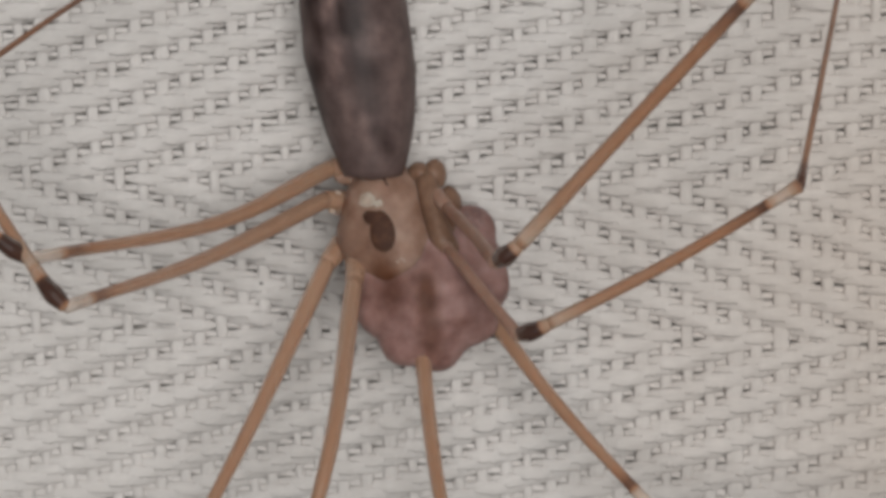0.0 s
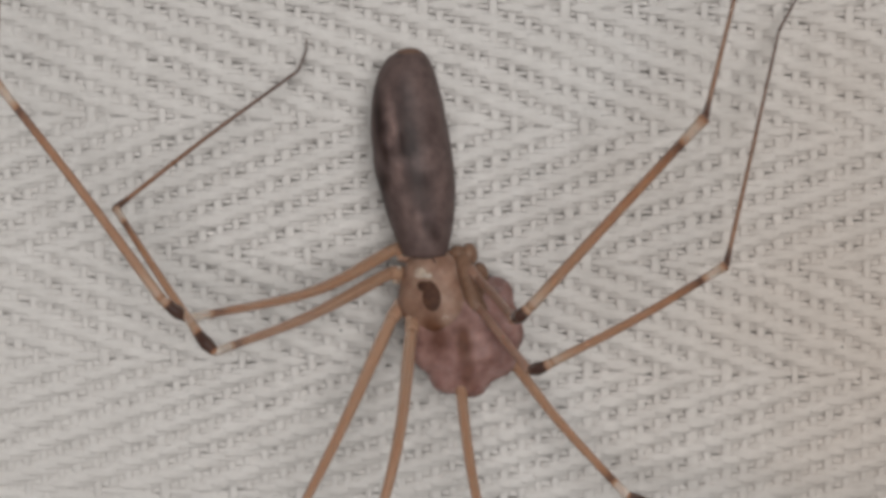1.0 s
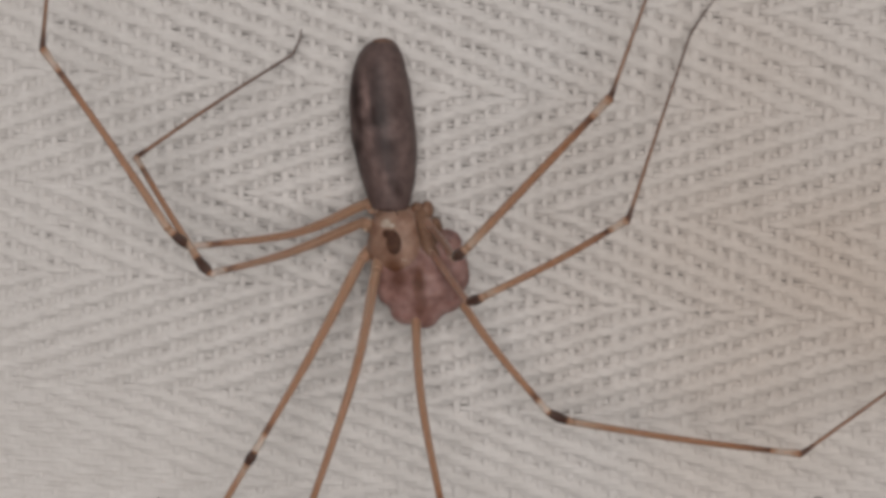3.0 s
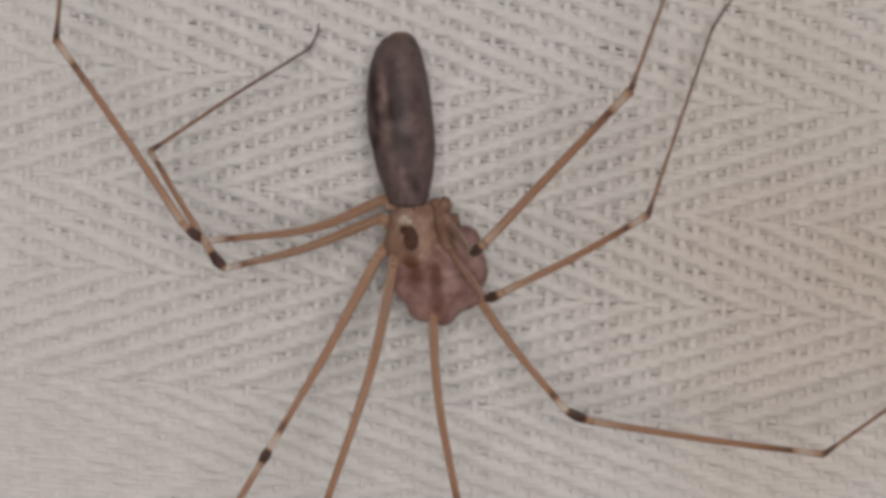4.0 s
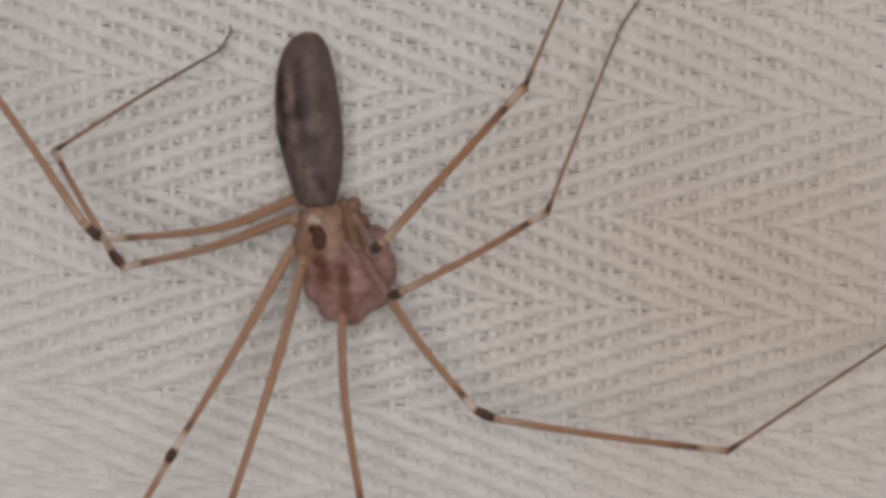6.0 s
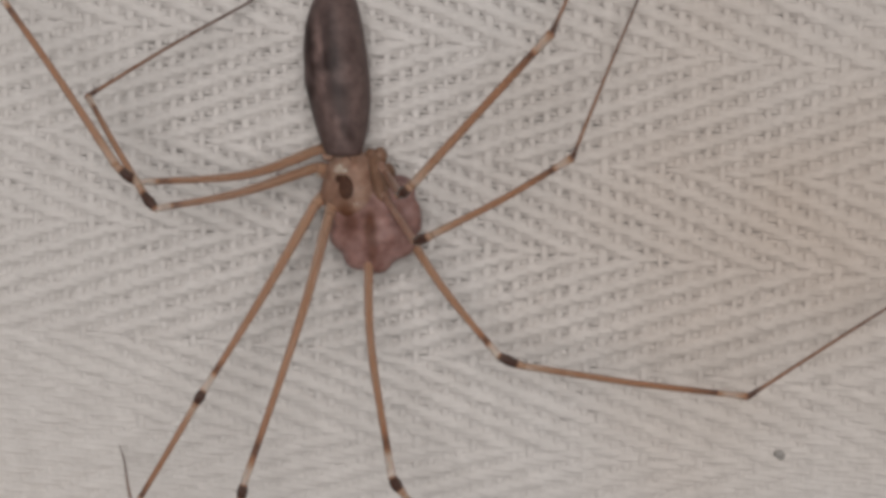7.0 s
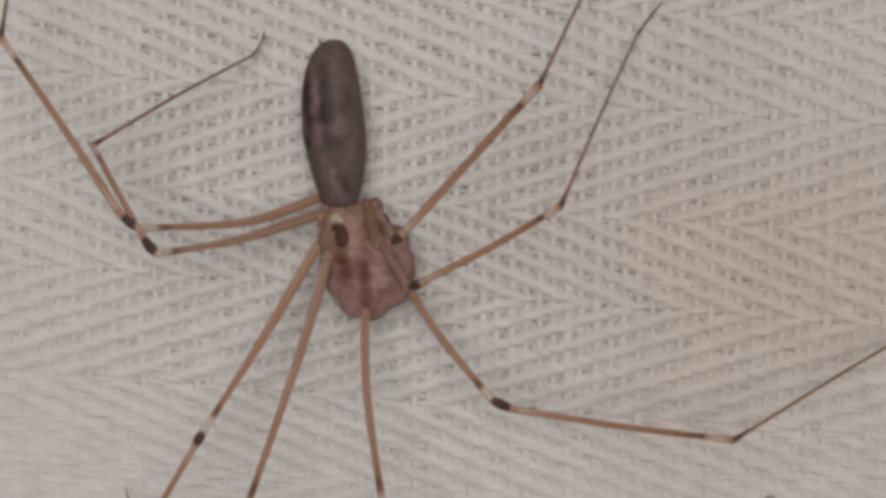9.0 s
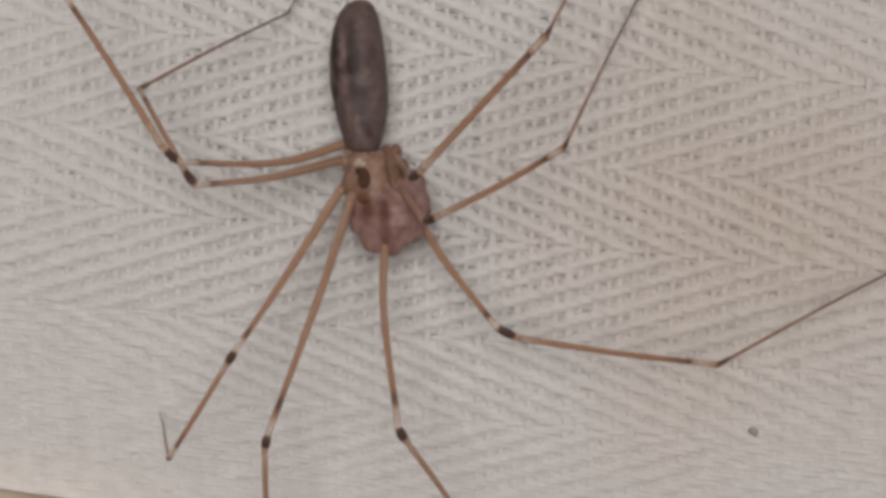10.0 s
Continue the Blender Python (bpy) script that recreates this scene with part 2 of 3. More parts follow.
def swells(x, z):
    """Slack in the cloth, in mm towards the camera."""
    low = np.maximum(0, -1.0 - z)  # falls back towards its lower edge
    return 0.04 * np.sin(x * 0.33 + z * 0.12 + 0.4) + 0.03 * np.sin(z * 0.41 - x * 0.07 + 1.1) - 0.014 * low ** 2 / (1 + 0.09 * low)


def build_cloth():
    bm = bmesh.new()
    bmesh.ops.create_grid(bm, x_segments=60, y_segments=60, size=1.0)
    for v in bm.verts:
        x, z = v.co.x * 80 + 2, v.co.y * 60 - 1
        v.co = Vector((x, 0.46 - float(swells(x, z)), z)) * MM
    bmesh.ops.solidify(bm, geom=bm.faces[:], thickness=0.3 * MM)
    cloth = part("cloth", bm, BACKING, None)
    tagged(cloth, "off-white cotton cloth in coarse herringbone weave, stained tea-brown", "cloth", kind="structure")
    rng = np.random.default_rng(3)
    warps = np.arange(-41, 53)
    wefts = np.arange(-82, 70)
    # every weft row shifts its crossing by one warp; the shift turns back from band to band
    rises = np.array([np.searchsorted(BANDS, k * PITCH_WEFT) % 2 == 1 for k in wefts])
    shift = np.cumsum(np.where(rises, 1, -1))
    shift -= shift[len(wefts) // 2]
    sag_warp = rng.normal(0, 0.02, (len(warps), 1)) + 0.02 * np.sin(np.arange(len(wefts)) * 0.35 + rng.random((len(warps), 1)) * 6)
    per = 12
    fine = np.arange(warps[0], warps[-1] + 1e-6, 1 / per)
    x = fine[None, :] * PITCH_WARP + np.zeros((len(wefts), 1))
    # a two-and-two twill: every weft passes over two warps and under two, one warp further on from row to row
    over = np.tanh(1.7 * np.sin(2 * np.pi * (fine[None, :] - shift[:, None] + 0.5) / FLOAT)) / math.tanh(1.7)
    # relief lowered towards the lower and left edges, in place of blur; the bands that rise to the right stand higher,
    # for stronger shading
    high = wefts[:, None] * PITCH_WEFT + LEAN * x
    relief = np.clip(1 - 0.09 * np.maximum(0, -4.5 - high) - 0.04 * np.maximum(0, -6 - x) - 0.03 * np.maximum(0, x - 7) - 0.02 * np.maximum(0, -high) * np.maximum(0, 2 - x) / 8, 0.14, 1)
    proud = np.convolve(np.pad(np.where(rises, 1.0, 0.75), 3, mode="edge"), np.ones(7) / 7, mode="valid")[:, None]
    slub = rng.normal(0, 1, (len(wefts), len(fine) // 9 + 2))
    slub = np.stack([np.interp(np.arange(len(fine)) / 9.0, np.arange(row.size), row) for row in slub])
    y = 0.070 * relief * proud * over + 0.006 * slub
    z = wefts[:, None] * PITCH_WEFT + rng.normal(0, 0.006, (len(wefts), 1)) + 0.010 * np.sin(x * 1.7 + rng.random((len(wefts), 1)) * 6)
    zz = z + LEAN * x
    tilt = np.gradient(y, axis=0) / PITCH_WEFT * 0.8
    flat = np.stack([0 * x, -tilt, 1 + 0 * x], -1)
    flat /= np.linalg.norm(flat, axis=2, keepdims=True)
    woven("weft_yarn", np.stack([x, -(y + swells(x, zz)), zz], -1), 0.118 * (1 + 0.42 * relief * over + 0.20 * (1 - relief)) * (1 + 0.06 * slub), 0.04, flat, WEFT, cloth, 8)
    # the warps rise where the wefts dive; dark gaps stay open between them
    under = -np.sin(2 * np.pi * (warps[None, :] - shift[:, None] + 0.5) / FLOAT).T * math.sqrt(2)
    rows = np.arange(0, len(wefts) - 1 + 1e-6, 0.25)
    rise = np.stack([np.interp(rows, np.arange(len(wefts)), line) for line in under])
    sag = np.stack([np.interp(rows, np.arange(len(wefts)), line) for line in sag_warp])
    x = warps[:, None] * PITCH_WARP + sag
    z = (rows[None, :] + wefts[0]) * PITCH_WEFT + LEAN * x
    thin = np.clip(1 + rng.normal(0, 0.10, (len(warps), 1)) + 0.10 * np.sin(z * 0.9 + rng.random((len(warps), 1)) * 6), 0.7, 1.3)
    woven("warp_yarn", np.stack([x, 0.03 - 0.034 * rise - swells(x, z), z], -1), 0.142 * thin, 0.045, (1, 0, 0), WARP, cloth, 8)
    return cloth


build_cloth()

# ---- a sandy strip under the cloth ----
bm = bmesh.new()
bmesh.ops.create_cube(bm, size=1.0)
bmesh.ops.bevel(bm, geom=bm.edges[:], offset=0.12, segments=3, affect="EDGES")
for v in bm.verts:
    v.co = Vector((v.co.x * 34 - 25.0, v.co.y * 2.4 + 0.6, v.co.z * 6 - 15.80 - 0.09 * v.co.x * 34)) * MM
tagged(part("trim", bm, SANDY, None), "pale sand-coloured wooden strip along the cloth", "trim", kind="structure")


# ---- the cellar spider ----
spider = new("cellar_spider")
# the body hangs head down, its hind end nearer to the cloth
BODY = Matrix.Translation(Vector((-0.007, -3.390, -0.083)) * MM) @ pose(0, 0, 0, -7.61, -0.92, -2.34) @ Matrix.Scale(1.0261, 4) @ Matrix.Translation(Vector((0, 3.3, 0)) * MM)
tagged(spider, "long-legged cellar spider with dark grey abdomen, holding pink eggs", "spider")


def leg(joints, femur=(0.18, 0.11), tibia=(0.112, 0.092), meta=(0.066, 0.045), skin=None, sway=(0.04, 0, 0.05), pale=0.93, label=""):
    """Joints in mm: hip, trochanter, middle of the femur, knee, end of the patella, end of the tibia, end of the metatarsus, claw."""
    hip, troch, mid, knee, pat, ankle, heel, claw = [Vector(j) for j in joints]
    root = tube("leg", [hip, (hip + troch) / 2 + Vector((0, -0.04, 0)), troch], lambda s: femur[0] * (1.25 - 0.2 * s), lambda s: 0.42, spider, 6, mat=skin, label=label)
    tube("femur", [troch, mid, knee], steps_of((0, femur[0] * 0.95), (0.15, femur[0]), (0.85, femur[1]), (1, femur[1] * 1.1)),
         steps_of((0, 0.40), (0.3, 0.46), (0.8, 0.52), (0.85, 0.60), (0.885, 0.74), (pale - 0.022, 0.78), (pale - 0.01, 0.14), (1, 0.05)), root, 22, mat=skin)
    tube("patella", [knee, (knee + pat) / 2 + (knee - mid).normalized() * 0.05, pat],
         steps_of((0, femur[1] * 1.1), (0.35, femur[1] * 1.62), (0.7, femur[1] * 1.3), (1, femur[1] * 1.08)), steps_of((0, 0.5), (0.1, 0.9), (0.66, 0.95), (0.78, 0.4), (1, 0.25)), root, 8)
    tube("tibia", [pat, (pat + ankle) / 2 + Vector(sway), ankle], steps_of((0, tibia[0]), (0.85, tibia[1]), (0.94, tibia[1] * 1.12), (1, tibia[1] * 1.3)),
         steps_of((0, 0.5), (0.02, 0.2), (0.07, 0.26), (0.16, 0.48), (0.7, 0.60), (0.83, 0.72), (0.875, 0.8), (0.89, 0.13), (0.97, 0.16), (1, 0.72)), root, 22)
    tube("metatarsus", [ankle, (ankle + heel) / 2 + Vector((0, -0.12, 0.06)), heel], steps_of((0, meta[0] * 1.5), (0.03, meta[0] * 1.4), (0.07, meta[0]), (1, meta[1])),
         steps_of((0, 0.85), (0.04, 0.80), (0.08, 0.66), (0.4, 0.70), (1, 0.84)), root, 20, 8)
    tube("tarsus", [heel, (heel * 0.5 + claw * 0.5) + (heel - ankle).normalized() * 0.12, claw], steps_of((0, meta[1]), (1, 0.018)), lambda s: 0.88, root, 8, 8)
    return root


leg([(-0.55, -2.12, 0.98), (-0.94, -2.39, 1.01), (-3.02, -4.81, 0.36), (-5.78, -8.22, 0.45), (-6.40, -8.30, 0.98), (-10.22, -8.10, 6.47), (-11.02, -1.00, 14.31), (-10.97, -0.15, 15.91)], tibia=(0.135, 0.10), sway=(0.03, 0, 0.04))
leg([(-0.72, -2.18, 0.28), (-1.07, -2.66, 0.40), (-3.09, -5.65, -0.14), (-5.07, -8.74, -0.29), (-5.61, -8.48, 0.31), (-7.81, -6.28, 2.95), (-3.53, -0.98, 5.86), (-3.34, -0.13, 6.67)], sway=(-0.02, 0, 0))
leg([(-0.80, -2.49, -0.54), (-1.04, -3.03, -0.80), (-2.50, -4.93, -3.63), (-4.10, -6.63, -6.40), (-4.40, -6.65, -6.92), (-6.48, -6.67, -10.43), (-8.20, -1.00, -10.29), (-8.59, -0.14, -9.95)], femur=(0.185, 0.11))
leg([(-0.45, -2.94, -0.75), (-0.48, -3.60, -1.04), (-0.92, -6.69, -3.92), (-2.66, -7.49, -9.23), (-2.76, -7.51, -9.80), (-2.99, -5.93, -14.94), (-4.71, -1.00, -20.33), (-5.01, -0.15, -21.53)], femur=(0.18, 0.112), pale=0.95)
leg([(0.35, -2.14, -0.70), (0.68, -2.38, -1.60), (1.14, -5.54, -4.81), (2.21, -8.65, -8.53), (2.53, -8.64, -9.02), (4.64, -6.43, -12.75), (5.78, -1.00, -19.26), (5.96, -0.15, -20.63)], femur=(0.165, 0.12))
leg([(1.00, -1.84, -0.56), (1.68, -2.09, -1.46), (3.30, -3.63, -3.42), (5.22, -4.75, -5.42), (6.02, -4.60, -5.78), (13.18, -6.70, -6.14), (19.78, -1.00, -3.08), (20.69, -0.15, -2.66)], femur=(0.165, 0.115), tibia=(0.118, 0.098), sway=(0.04, 0, -0.07))
leg([(1.12, -2.94, 0.54), (1.36, -3.49, 0.35), (1.88, -5.53, 0.20), (2.27, -7.55, 0.09), (2.69, -7.68, 0.43), (6.97, -8.54, 5.17), (9.45, -1.00, 11.13), (9.90, -0.15, 11.90)], femur=(0.13, 0.12), tibia=(0.145, 0.118), skin=CHESTNUT)
leg([(1.08, -2.91, -0.02), (1.38, -3.60, -0.46), (2.07, -5.17, -1.02), (2.65, -6.51, -1.48), (3.23, -6.72, -1.23), (7.60, -7.33, 1.32), (9.77, -0.98, 6.62), (10.62, -0.14, 7.78)], femur=(0.11, 0.115), tibia=(0.125, 0.105), sway=(0.04, 0, -0.07), skin=CHESTNUT)


def build_abdomen():
    wide = smooth_of((0, 0.10), (0.01, 0.32), (0.03, 0.53), (0.06, 0.66), (0.11, 0.79), (0.26, 0.97), (0.42, 1.06), (0.58, 1.08), (0.72, 1.00), (0.82, 0.89), (0.89, 0.79), (0.96, 0.67), (1, 0.57))
    mid = smooth_of((0, -0.29), (0.05, -0.39), (0.11, -0.42), (0.26, -0.42), (0.42, -0.37), (0.58, -0.28), (0.73, -0.18), (0.9, -0.10), (1, -0.08))
    verts, faces, rows, sides = [], [], 60, 40
    for k in range(rows + 1):
        s = (k / rows) ** 1.25
        z = 6.66 - 5.61 * s
        for n in range(sides):
            a = 2 * math.pi * n / sides
            q = Vector((mid(s) + wide(s) * 1.01 * math.cos(a), -3.05 + wide(s) * 0.98 * math.sin(a), z))
            q += Vector((math.cos(a), math.sin(a), 0)) * 0.025 * noise.noise(q * 1.6)
            verts.append(q)
        if k:
            o = (k - 1) * sides
            faces += [(o + n, o + sides + n, o + sides + (n + 1) % sides, o + (n + 1) % sides) for n in range(sides)]
    verts.append(Vector((mid(1), -3.0, 0.95)))
    o = rows * sides
    faces += [(o + n, len(verts) - 1, o + (n + 1) % sides) for n in range(sides)]
    return mesh_part("abdomen", verts, faces, ABDOMEN, spider, label="dark grey-brown cylindrical abdomen with blackish blotches")


abdomen = build_abdomen()
# blackish blotches and paler streaks along the back; the long left streak is painted gloss
stained(abdomen, [
    (-1.12, 4.75, 0.16, 0.75, 4, 0.55), (-0.92, 3.85, 0.12, 0.34, 8, 0.42), (-1.10, 2.95, 0.22, 0.46, 6, 0.50), (-0.98, 2.35, 0.14, 0.30, 0, 0.30),
    (-0.36, 4.60, 0.30, 1.05, 2, 0.40), (-0.35, 4.05, 0.44, 0.36, 0, 0.36), (-0.10, 3.10, 0.36, 0.34, -10, 0.44), (-0.02, 2.55, 0.24, 0.30, 0, 0.30),
    (0.20, 1.75, 0.16, 0.34, 25, 0.32), (-0.55, 5.60, 0.30, 0.40, 0, 0.10), (0.25, 4.55, 0.18, 0.60, 0, 0.16), (-0.62, 1.75, 0.12, 0.34, -10, 0.18),
    (-0.78, 4.60, 0.10, 0.95, 2, -0.55), (-0.60, 3.35, 0.15, 0.50, -12, -0.40), (-0.95, 2.55, 0.10, 0.35, 10, -0.28), (0.12, 3.72, 0.24, 0.34, 0, -0.22),
    (-0.15, 2.00, 0.10, 0.45, 0, -0.28), (-0.45, 2.30, 0.10, 0.45, 0, -0.24), (0.45, 2.80, 0.14, 0.60, 0, -0.16), (-0.10, 5.30, 0.20, 0.50, 0, -0.14)])
blob("spinneret", (-0.32, -3.05, 6.48), (0.42, 0.44, 0.22), UMBER, abdomen, level=3, label="brown tip")


def melted(name, centre, bodies, power, mat, parent, level=5, grain=0.7, lumps=0.03, label=""):
    """Ellipsoids (centre, half sizes in mm) run together into one skin, seen from a point inside them."""
    middle = Vector(centre)
    bm = bmesh.new()
    bmesh.ops.create_icosphere(bm, subdivisions=level, radius=1.0)
    for v in bm.verts:
        d, total = v.co.normalized(), 0.0
        for c, half in bodies:
            o, w = (middle - Vector(c)), Vector(half)
            p, q = Vector([o[i] / w[i] for i in range(3)]), Vector([d[i] / w[i] for i in range(3)])
            root = p.dot(q) ** 2 - q.dot(q) * (p.dot(p) - 1)
            if root > 0:
                total += max(0.0, (math.sqrt(root) - p.dot(q)) / q.dot(q)) ** power
        r = total ** (1 / power)
        v.co = (middle + d * r * (1 + lumps * noise.noise((middle + d * r) / grain))) * MM
    return part(name, bm, mat, parent, label)


def draped(name, centre, half, turn, wobble, lift, mat, body, label=""):
    """A thin patch of skin that lies on the front of a body; centre (x, z) and half sizes in mm."""
    tree = BVHTree.FromPolygons([v.co for v in body.data.vertices], [p.vertices[:] for p in body.data.polygons])
    verts, faces, sides, rings = [], [], 28, 6
    for k in range(rings + 1):
        for n in range(sides):
            a = 2 * math.pi * n / sides
            # an oval with an uneven rim
            r = k / rings
            r *= 1 + wobble * noise.noise(Vector((math.cos(a) * 0.8, math.sin(a) * 0.8, centre[0] * 9)))
            u, w = half[0] * r * math.cos(a), half[1] * r * math.sin(a)
            c, d = math.cos(radians(turn)), math.sin(radians(turn))
            x, z = centre[0] + c * u - d * w, centre[1] + d * u + c * w
            hit = tree.ray_cast(Vector((x, -9, z)) * MM, Vector((0, 1, 0)))[0]
            y = hit.y / MM - lift * (1 if k < rings else -0.5) if hit else -3.2
            verts.append(Vector((x, y, z)))
        if k:
            o = (k - 1) * sides
            faces += [(o + n, o + (n + 1) % sides, o + sides + (n + 1) % sides, o + sides + n) for n in range(sides)]
    return mesh_part(name, verts, faces, mat, body, label=label)


# a broad shield that runs down into the head without a seam
chest = melted("cephalothorax", (0.25, -2.55, -0.15), [((0.12, -2.50, 0.25), (0.92, 0.84, 1.02)), ((0.22, -2.62, -0.22), (1.14, 0.86, 0.78)), ((0.46, -2.76, -0.66), (1.06, 0.82, 0.66))], 10, CHEST, spider,
               label="tan-brown front body, slightly see-through")
stained(chest, [(0.06, -0.92, 0.40, 0.36, 0, 0.34), (0.98, -0.98, 0.38, 0.42, 0, 0.32), (0.50, -1.15, 0.80, 0.24, 0, 0.20), (0.40, -0.70, 0.80, 0.35, 0, 0.09), (-0.60, -0.45, 0.30, 0.50, 0, 0.14), (0.92, 0.30, 0.18, 0.70, -8, 0.22), (-0.72, 0.30, 0.16, 0.60, 0, 0.14),
                (-0.15, 0.66, 0.42, 0.30, -10, -0.22), (0.55, 0.25, 0.34, 0.50, 10, -0.12), (0.45, -0.45, 0.34, 0.34, 0, -0.10), (0.08, -0.12, 0.34, 0.55, 5, 0.22)])
draped("marking", (0.10, -0.04), (0.27, 0.44), 10, 0.15, 0.014, DARK, chest, "dark brown gut marking")
draped("marking", (-0.09, 0.22), (0.23, 0.15), -22, 0.15, 0.020, DARK, chest, "dark brown gut marking")
draped("pale_patch", (-0.20, 0.62), (0.17, 0.15), -8, 0.7, 0.014, MILK, chest, "milky patch behind the marking")
draped("pale_patch", (0.02, 0.50), (0.10, 0.08), 10, 0.7, 0.014, MILK, chest, "milky patch behind the marking")
blob("pedicel", (0.04, -2.75, 1.02), (0.46, 0.36, 0.26), TAN, chest, lumps=0.08, grain=0.3, level=3)
tube("bristle", [(0.12, -3.36, 1.09), (0.16, -3.32, 0.97), (0.21, -3.26, 0.85)], lambda s: 0.028 - 0.01 * s, lambda s: 1.0, chest, 4, 6)
# the eyes' gloss spots, put into tiny pale blobs
for x, z in ((0.40, -0.62), (0.47, -0.56), (0.52, -0.60)):
    blob("eye", (x, -3.66, z), (0.022, 0.022, 0.022), MILK, chest, lumps=0, level=2, label="tiny eye, its gloss spot put into a pale colour")


# the clutch of eggs in its jaws: one soft mass, in which the single eggs show as shallow lumps
def build_eggs():
    centre, half = Vector((0.98, -2.72, -1.28)), Vector((1.38, 0.85, 1.40))
    rng = random.Random(4)
    eggs = [(Vector((1.77, -2.62, -0.10)), 0.55), (Vector((2.04, -2.67, -0.77)), 0.46), (Vector((2.05, -2.72, -1.21)), 0.52), (Vector((1.84, -2.77, -1.88)), 0.50),
            (Vector((1.06, -2.77, -2.44)), 0.50), (Vector((0.42, -2.87, -2.28)), 0.53), (Vector((-0.03, -2.87, -1.64)), 0.55), (Vector((-0.05, -2.87, -0.90)), 0.55)]
    count = 34
    for k in range(count):
        y = 1 - 2 * (k + 0.5) / count
        a = k * 2.39996 + 0.4
        u = Vector((math.cos(a) * math.sqrt(1 - y * y), math.sin(a) * math.sqrt(1 - y * y), y))
        if abs(u.y) > 0.45 and not (u.y < 0 and u.z > 0.2):
            eggs.append((centre + Vector((u.x * half.x, u.y * half.y, u.z * half.z)) * 0.66 + Vector([rng.uniform(-0.05, 0.05) for _ in range(3)]), rng.uniform(0.42, 0.48)))

    def reach(d):
        """How far the mass reaches from its centre in a direction: the eggs, melted together."""
        total = 0.0
        for c, r in eggs:
            o = c - centre
            b = o.dot(d)
            h = r * r - (o.dot(o) - b * b)
            if h > 0 and b > 0:
                total += (b + math.sqrt(h)) ** 22
        whole = 0.97 / math.sqrt((d.x / 1.36) ** 2 + (d.y / 1.0) ** 2 + (d.z / 1.46) ** 2)
        return (total + whole ** 22) ** (1 / 22) * 0.985

    bm = bmesh.new()
    bmesh.ops.create_icosphere(bm, subdivisions=5, radius=1.0)
    for v in bm.verts:
        v.co = (centre + v.co.normalized() * reach(v.co.normalized())) * MM
    for _ in range(2):
        bmesh.ops.smooth_vert(bm, verts=bm.verts[:], factor=0.5, use_axis_x=True, use_axis_y=True, use_axis_z=True)
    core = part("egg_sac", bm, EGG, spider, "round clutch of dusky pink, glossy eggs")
    for c, r in eggs:
        blob("egg", c, (r * 0.91, r * 0.91, r * 0.90), PINK, core, (0, rng.uniform(0, 90), 0), 0.03, 0.5, 3)
    return core


clutch = build_eggs()
# brown of the sunk jaws, and pale highlights between them, painted on the eggs
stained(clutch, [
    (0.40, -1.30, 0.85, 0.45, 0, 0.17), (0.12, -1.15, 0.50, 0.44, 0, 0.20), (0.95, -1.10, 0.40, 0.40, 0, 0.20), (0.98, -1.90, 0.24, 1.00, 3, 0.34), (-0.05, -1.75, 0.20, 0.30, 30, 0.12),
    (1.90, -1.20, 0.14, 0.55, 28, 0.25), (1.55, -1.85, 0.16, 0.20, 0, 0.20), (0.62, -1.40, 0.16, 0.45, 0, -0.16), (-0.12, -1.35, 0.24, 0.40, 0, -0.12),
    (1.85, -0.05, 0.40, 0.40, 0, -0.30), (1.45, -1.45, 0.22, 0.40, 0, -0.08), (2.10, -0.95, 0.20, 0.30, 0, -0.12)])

# jaws sunk between the eggs, and the brown hips beside the front body
for line, r, skin, label in (
    ([(0.16, -2.95, -0.45), (0.22, -3.05, -0.75), (0.27, -3.08, -1.05), (0.31, -2.98, -1.40)], (0.36, 0.36, 0.26), JAW, "brown jaw clasping the eggs"),
    ([(0.90, -2.95, -0.48), (0.95, -3.10, -0.80), (1.00, -3.10, -1.05), (1.02, -2.98, -1.35)], (0.34, 0.34, 0.24), JAW, "brown jaw clasping the eggs"),
    ([(0.98, -3.08, -1.00), (1.02, -3.32, -1.40), (1.05, -3.30, -1.85), (1.05, -3.10, -2.35)], (0.18, 0.20, 0.15), JAW, "reddish-brown mouthpart between the eggs"),
):
    tube("chelicera" if r[1] > 0.25 else "mouthpart", line, steps_of((0, r[0]), (0.35, r[1]), (0.8, r[2]), (1, r[2] * 0.7)), lambda s: 0.6, spider, 8, 14, skin, label)
# small pale blobs added in the gap between the left hips
blob("pale_blob", (-0.93, -2.60, 0.68), (0.17, 0.12, 0.09), MILK, spider, (0, -15, 0), 0.1, 0.2, 3, label="small pale blob added between the hips")
blob("pale_blob", (-0.95, -2.86, 0.36), (0.08, 0.08, 0.05), MILK, spider, (0, 20, 0), 0.1, 0.2, 3, label="small pale blob added between the hips")
tube("coxa", [(0.93, -2.85, 0.98), (1.06, -3.02, 0.52), (1.17, -3.20, 0.00), (1.30, -3.28, -0.32), (1.50, -3.20, -0.62)], steps_of((0, 0.20), (0.2, 0.25), (0.5, 0.23), (0.8, 0.24), (1, 0.17)), lambda s: 0.5, spider, 8, 16, HAZEL, "warm brown ridge of hip segments")
for c, half, turn in (((0.82, -2.60, 1.06), (0.26, 0.34, 0.22), 30), ((1.10, -2.62, 1.02), (0.24, 0.34, 0.32), 0), ((1.40, -2.62, 0.44), (0.22, 0.32, 0.36), -10), ((1.42, -2.80, -0.10), (0.20, 0.36, 0.45), -20)):
    blob("coxa", c, half, HAZEL, spider, (0, turn, 0), 0.05, 0.4, 3, label="warm brown hip segment")
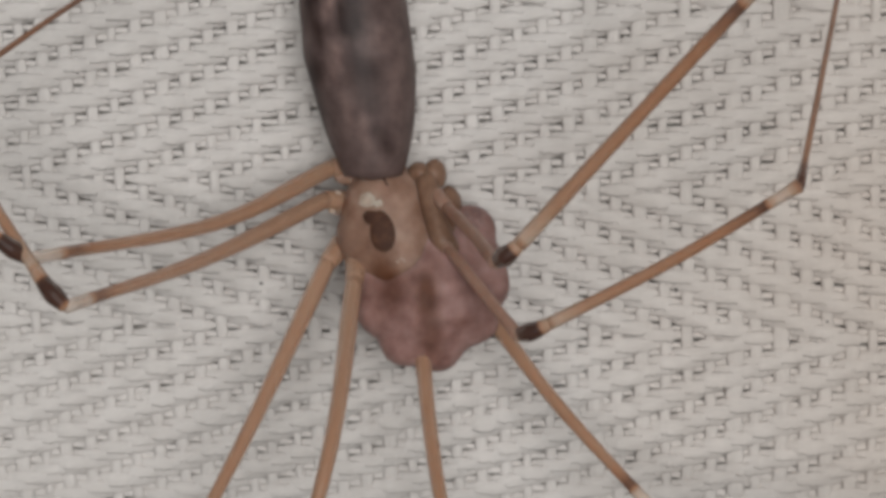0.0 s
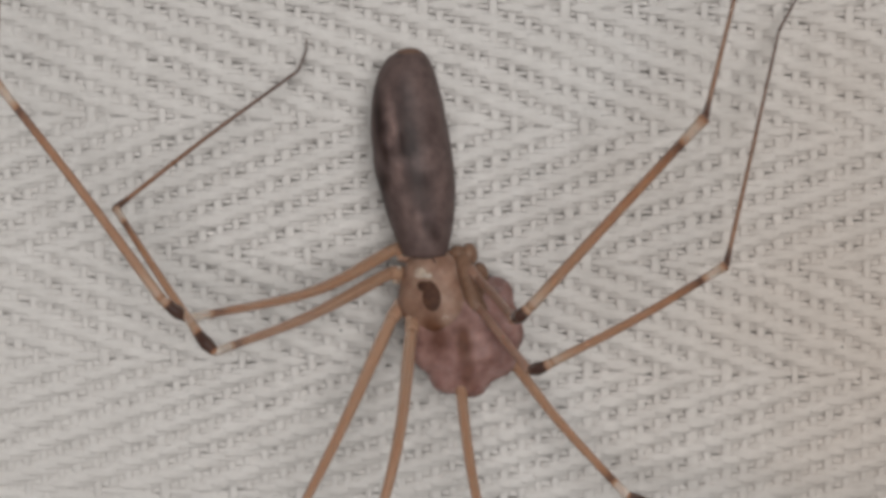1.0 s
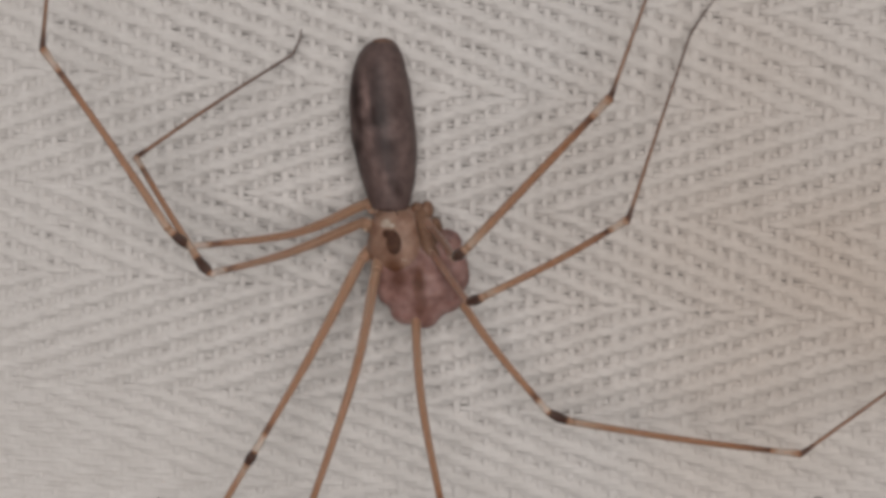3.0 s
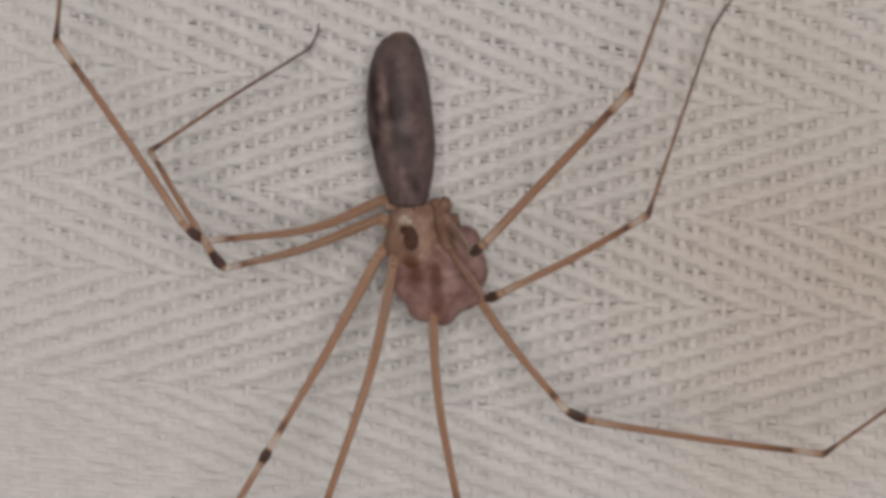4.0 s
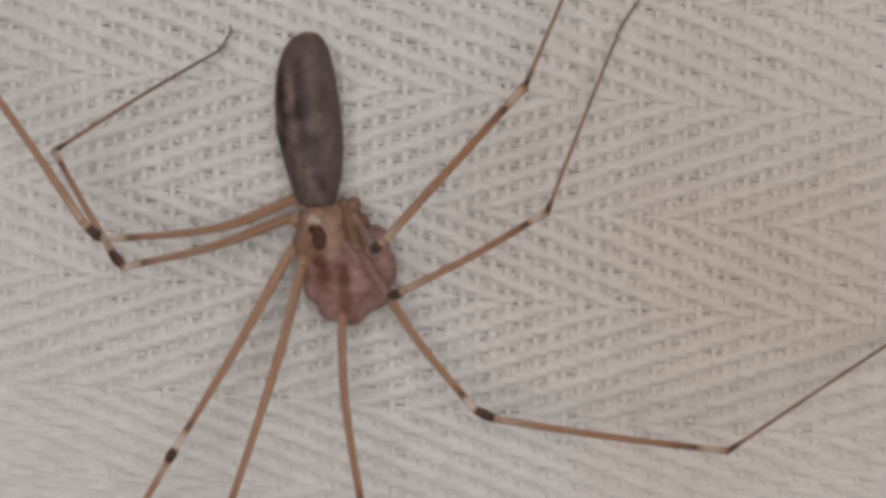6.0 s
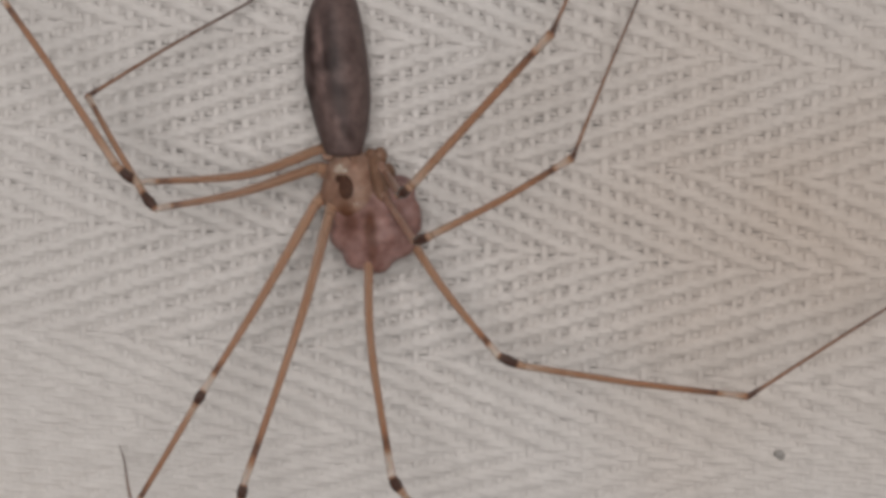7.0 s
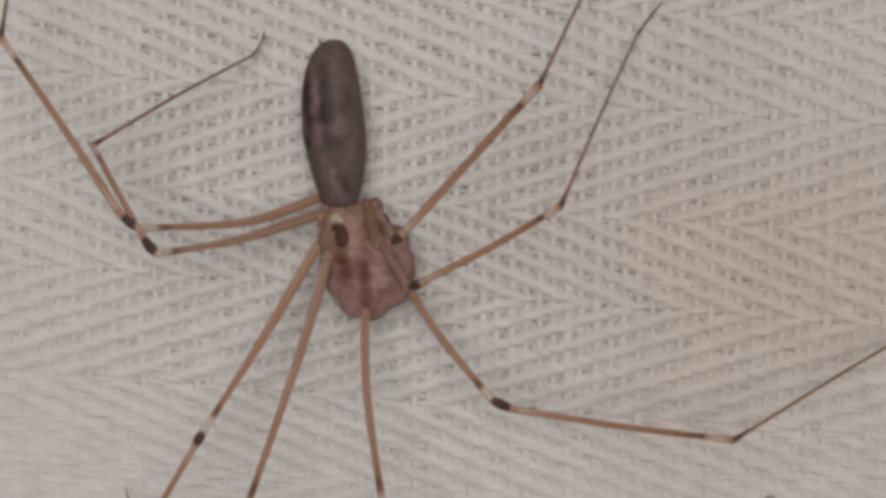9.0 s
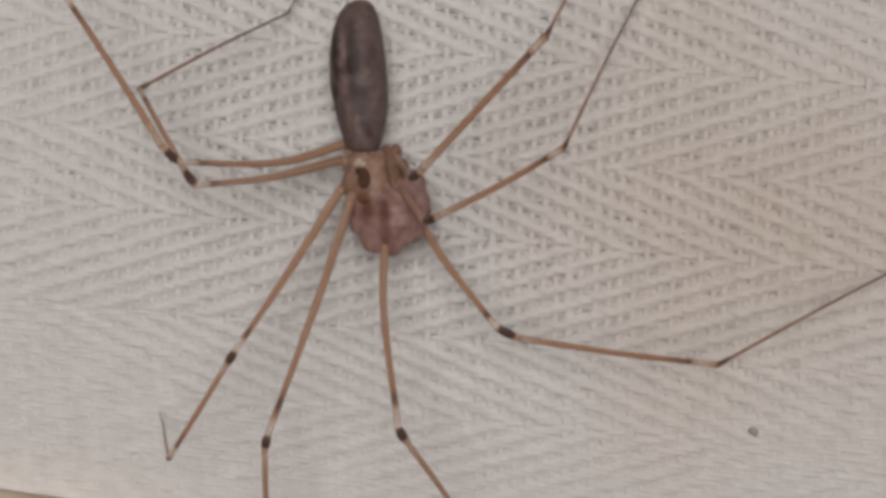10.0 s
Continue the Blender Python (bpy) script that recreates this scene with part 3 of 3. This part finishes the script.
for c, half, turn in (((-0.62, -2.40, 1.00), (0.30, 0.28, 0.16), 0), ((-0.74, -2.35, 0.38), (0.26, 0.26, 0.18), 0), ((-0.73, -2.35, -0.29), (0.24, 0.3, 0.34), 20), ((-0.46, -2.30, -0.62), (0.26, 0.3, 0.36), 10)):
    blob("coxa", c, half, TAN, spider, (0, turn, 0), 0.06, 0.4, 3)


# ---- dirt on the cloth, and dark specks for some weave gaps ----
def speck(x, z, size, mat, name, label, category, group=""):
    y = -float(swells(x, z)) - 0.06 - size * 0.2
    ob = blob(name, (x, y, z), (size, size * 0.6, size * 0.8), mat, None, (0, 30, 0), 0.5, size * 0.8, 2)
    tagged(ob, label, category, group)


# dirt, and some weave gaps whose shade is painted as dark specks
for x, z, size in (
    (-2.59, -1.31, 0.045),
    (11.62, 4.15, 0.040),
    (9.54, 0.03, 0.030),
    (9.47, -2.47, 0.030),
    (11.82, -2.14, 0.035),
    (15.53, -2.44, 0.035),
    (6.24, -1.68, 0.045),
    (11.91, 0.90, 0.030),
    (5.86, 4.57, 0.035),
    (7.14, -2.37, 0.030),
    (-2.10, 2.68, 0.035),
    (-2.92, 2.05, 0.030),
    (-3.44, 2.76, 0.030),
    (4.31, -3.90, 0.035),
    (2.13, 2.32, 0.025),
    (14.61, -3.64, 0.035),
    (5.85, 1.24, 0.025),
):
    speck(x, z, size, DIRT_GAPS, "dirt_gap_speck", "tiny dark speck for dirt and dark weave gaps on the cloth", "dirt", "specks on the cloth")
speck(14.80, -9.80, 0.20, LINT, "lint", "small grey pellet of lint caught on the cloth", "lint")


# ---- the spider rocks a little on its legs: seconds, shift in mm, turn in degrees about its front body ----
ROCKING = [
    (0.0, (0.10, 0.10, 0.36), (1.76, 0.37, -0.37)),
    (0.5, (0.04, 0.10, 0.40), (1.91, -0.17, 0.05)),
    (1.0, (0.08, 0.08, 0.32), (1.56, 0.03, -0.22)),
    (1.5, (-0.01, 0.08, 0.19), (1.01, 0.05, 0.29)),
    (2.0, (0, 0, 0), (0, 0, 0)),
    (10.0, (0, 0, 0), (0, 0, 0)),
]


# the body sags between its legs by a hair's breadth: seconds, shift in mm
SAGGING = [(0.0, (0, 0, 0)), (5.5, (0, 0, 0)), (7.0, (-0.03, 0, -0.04)), (8.0, (-0.07, 0, -0.08)), (8.5, (-0.11, 0, -0.10)), (9.5, (-0.11, 0, -0.09)), (10.0, (-0.10, 0, -0.09))]


def motions():
    hub = Vector((0, -4.2, 0)) * MM
    walk(spider, [(t, Matrix.Translation(hub + Vector(shift) * MM) @ pose(0, 0, 0, *turn) @ Matrix.Translation(-hub)) for t, shift, turn in ROCKING])
    for piece in spider.children:  # the body moves as one; the legs stand joint by joint
        if not piece.name.startswith("leg"):
            walk(piece, [(t, Matrix.Translation(Vector(shift) * MM) @ BODY) for t, shift in SAGGING])


motions()
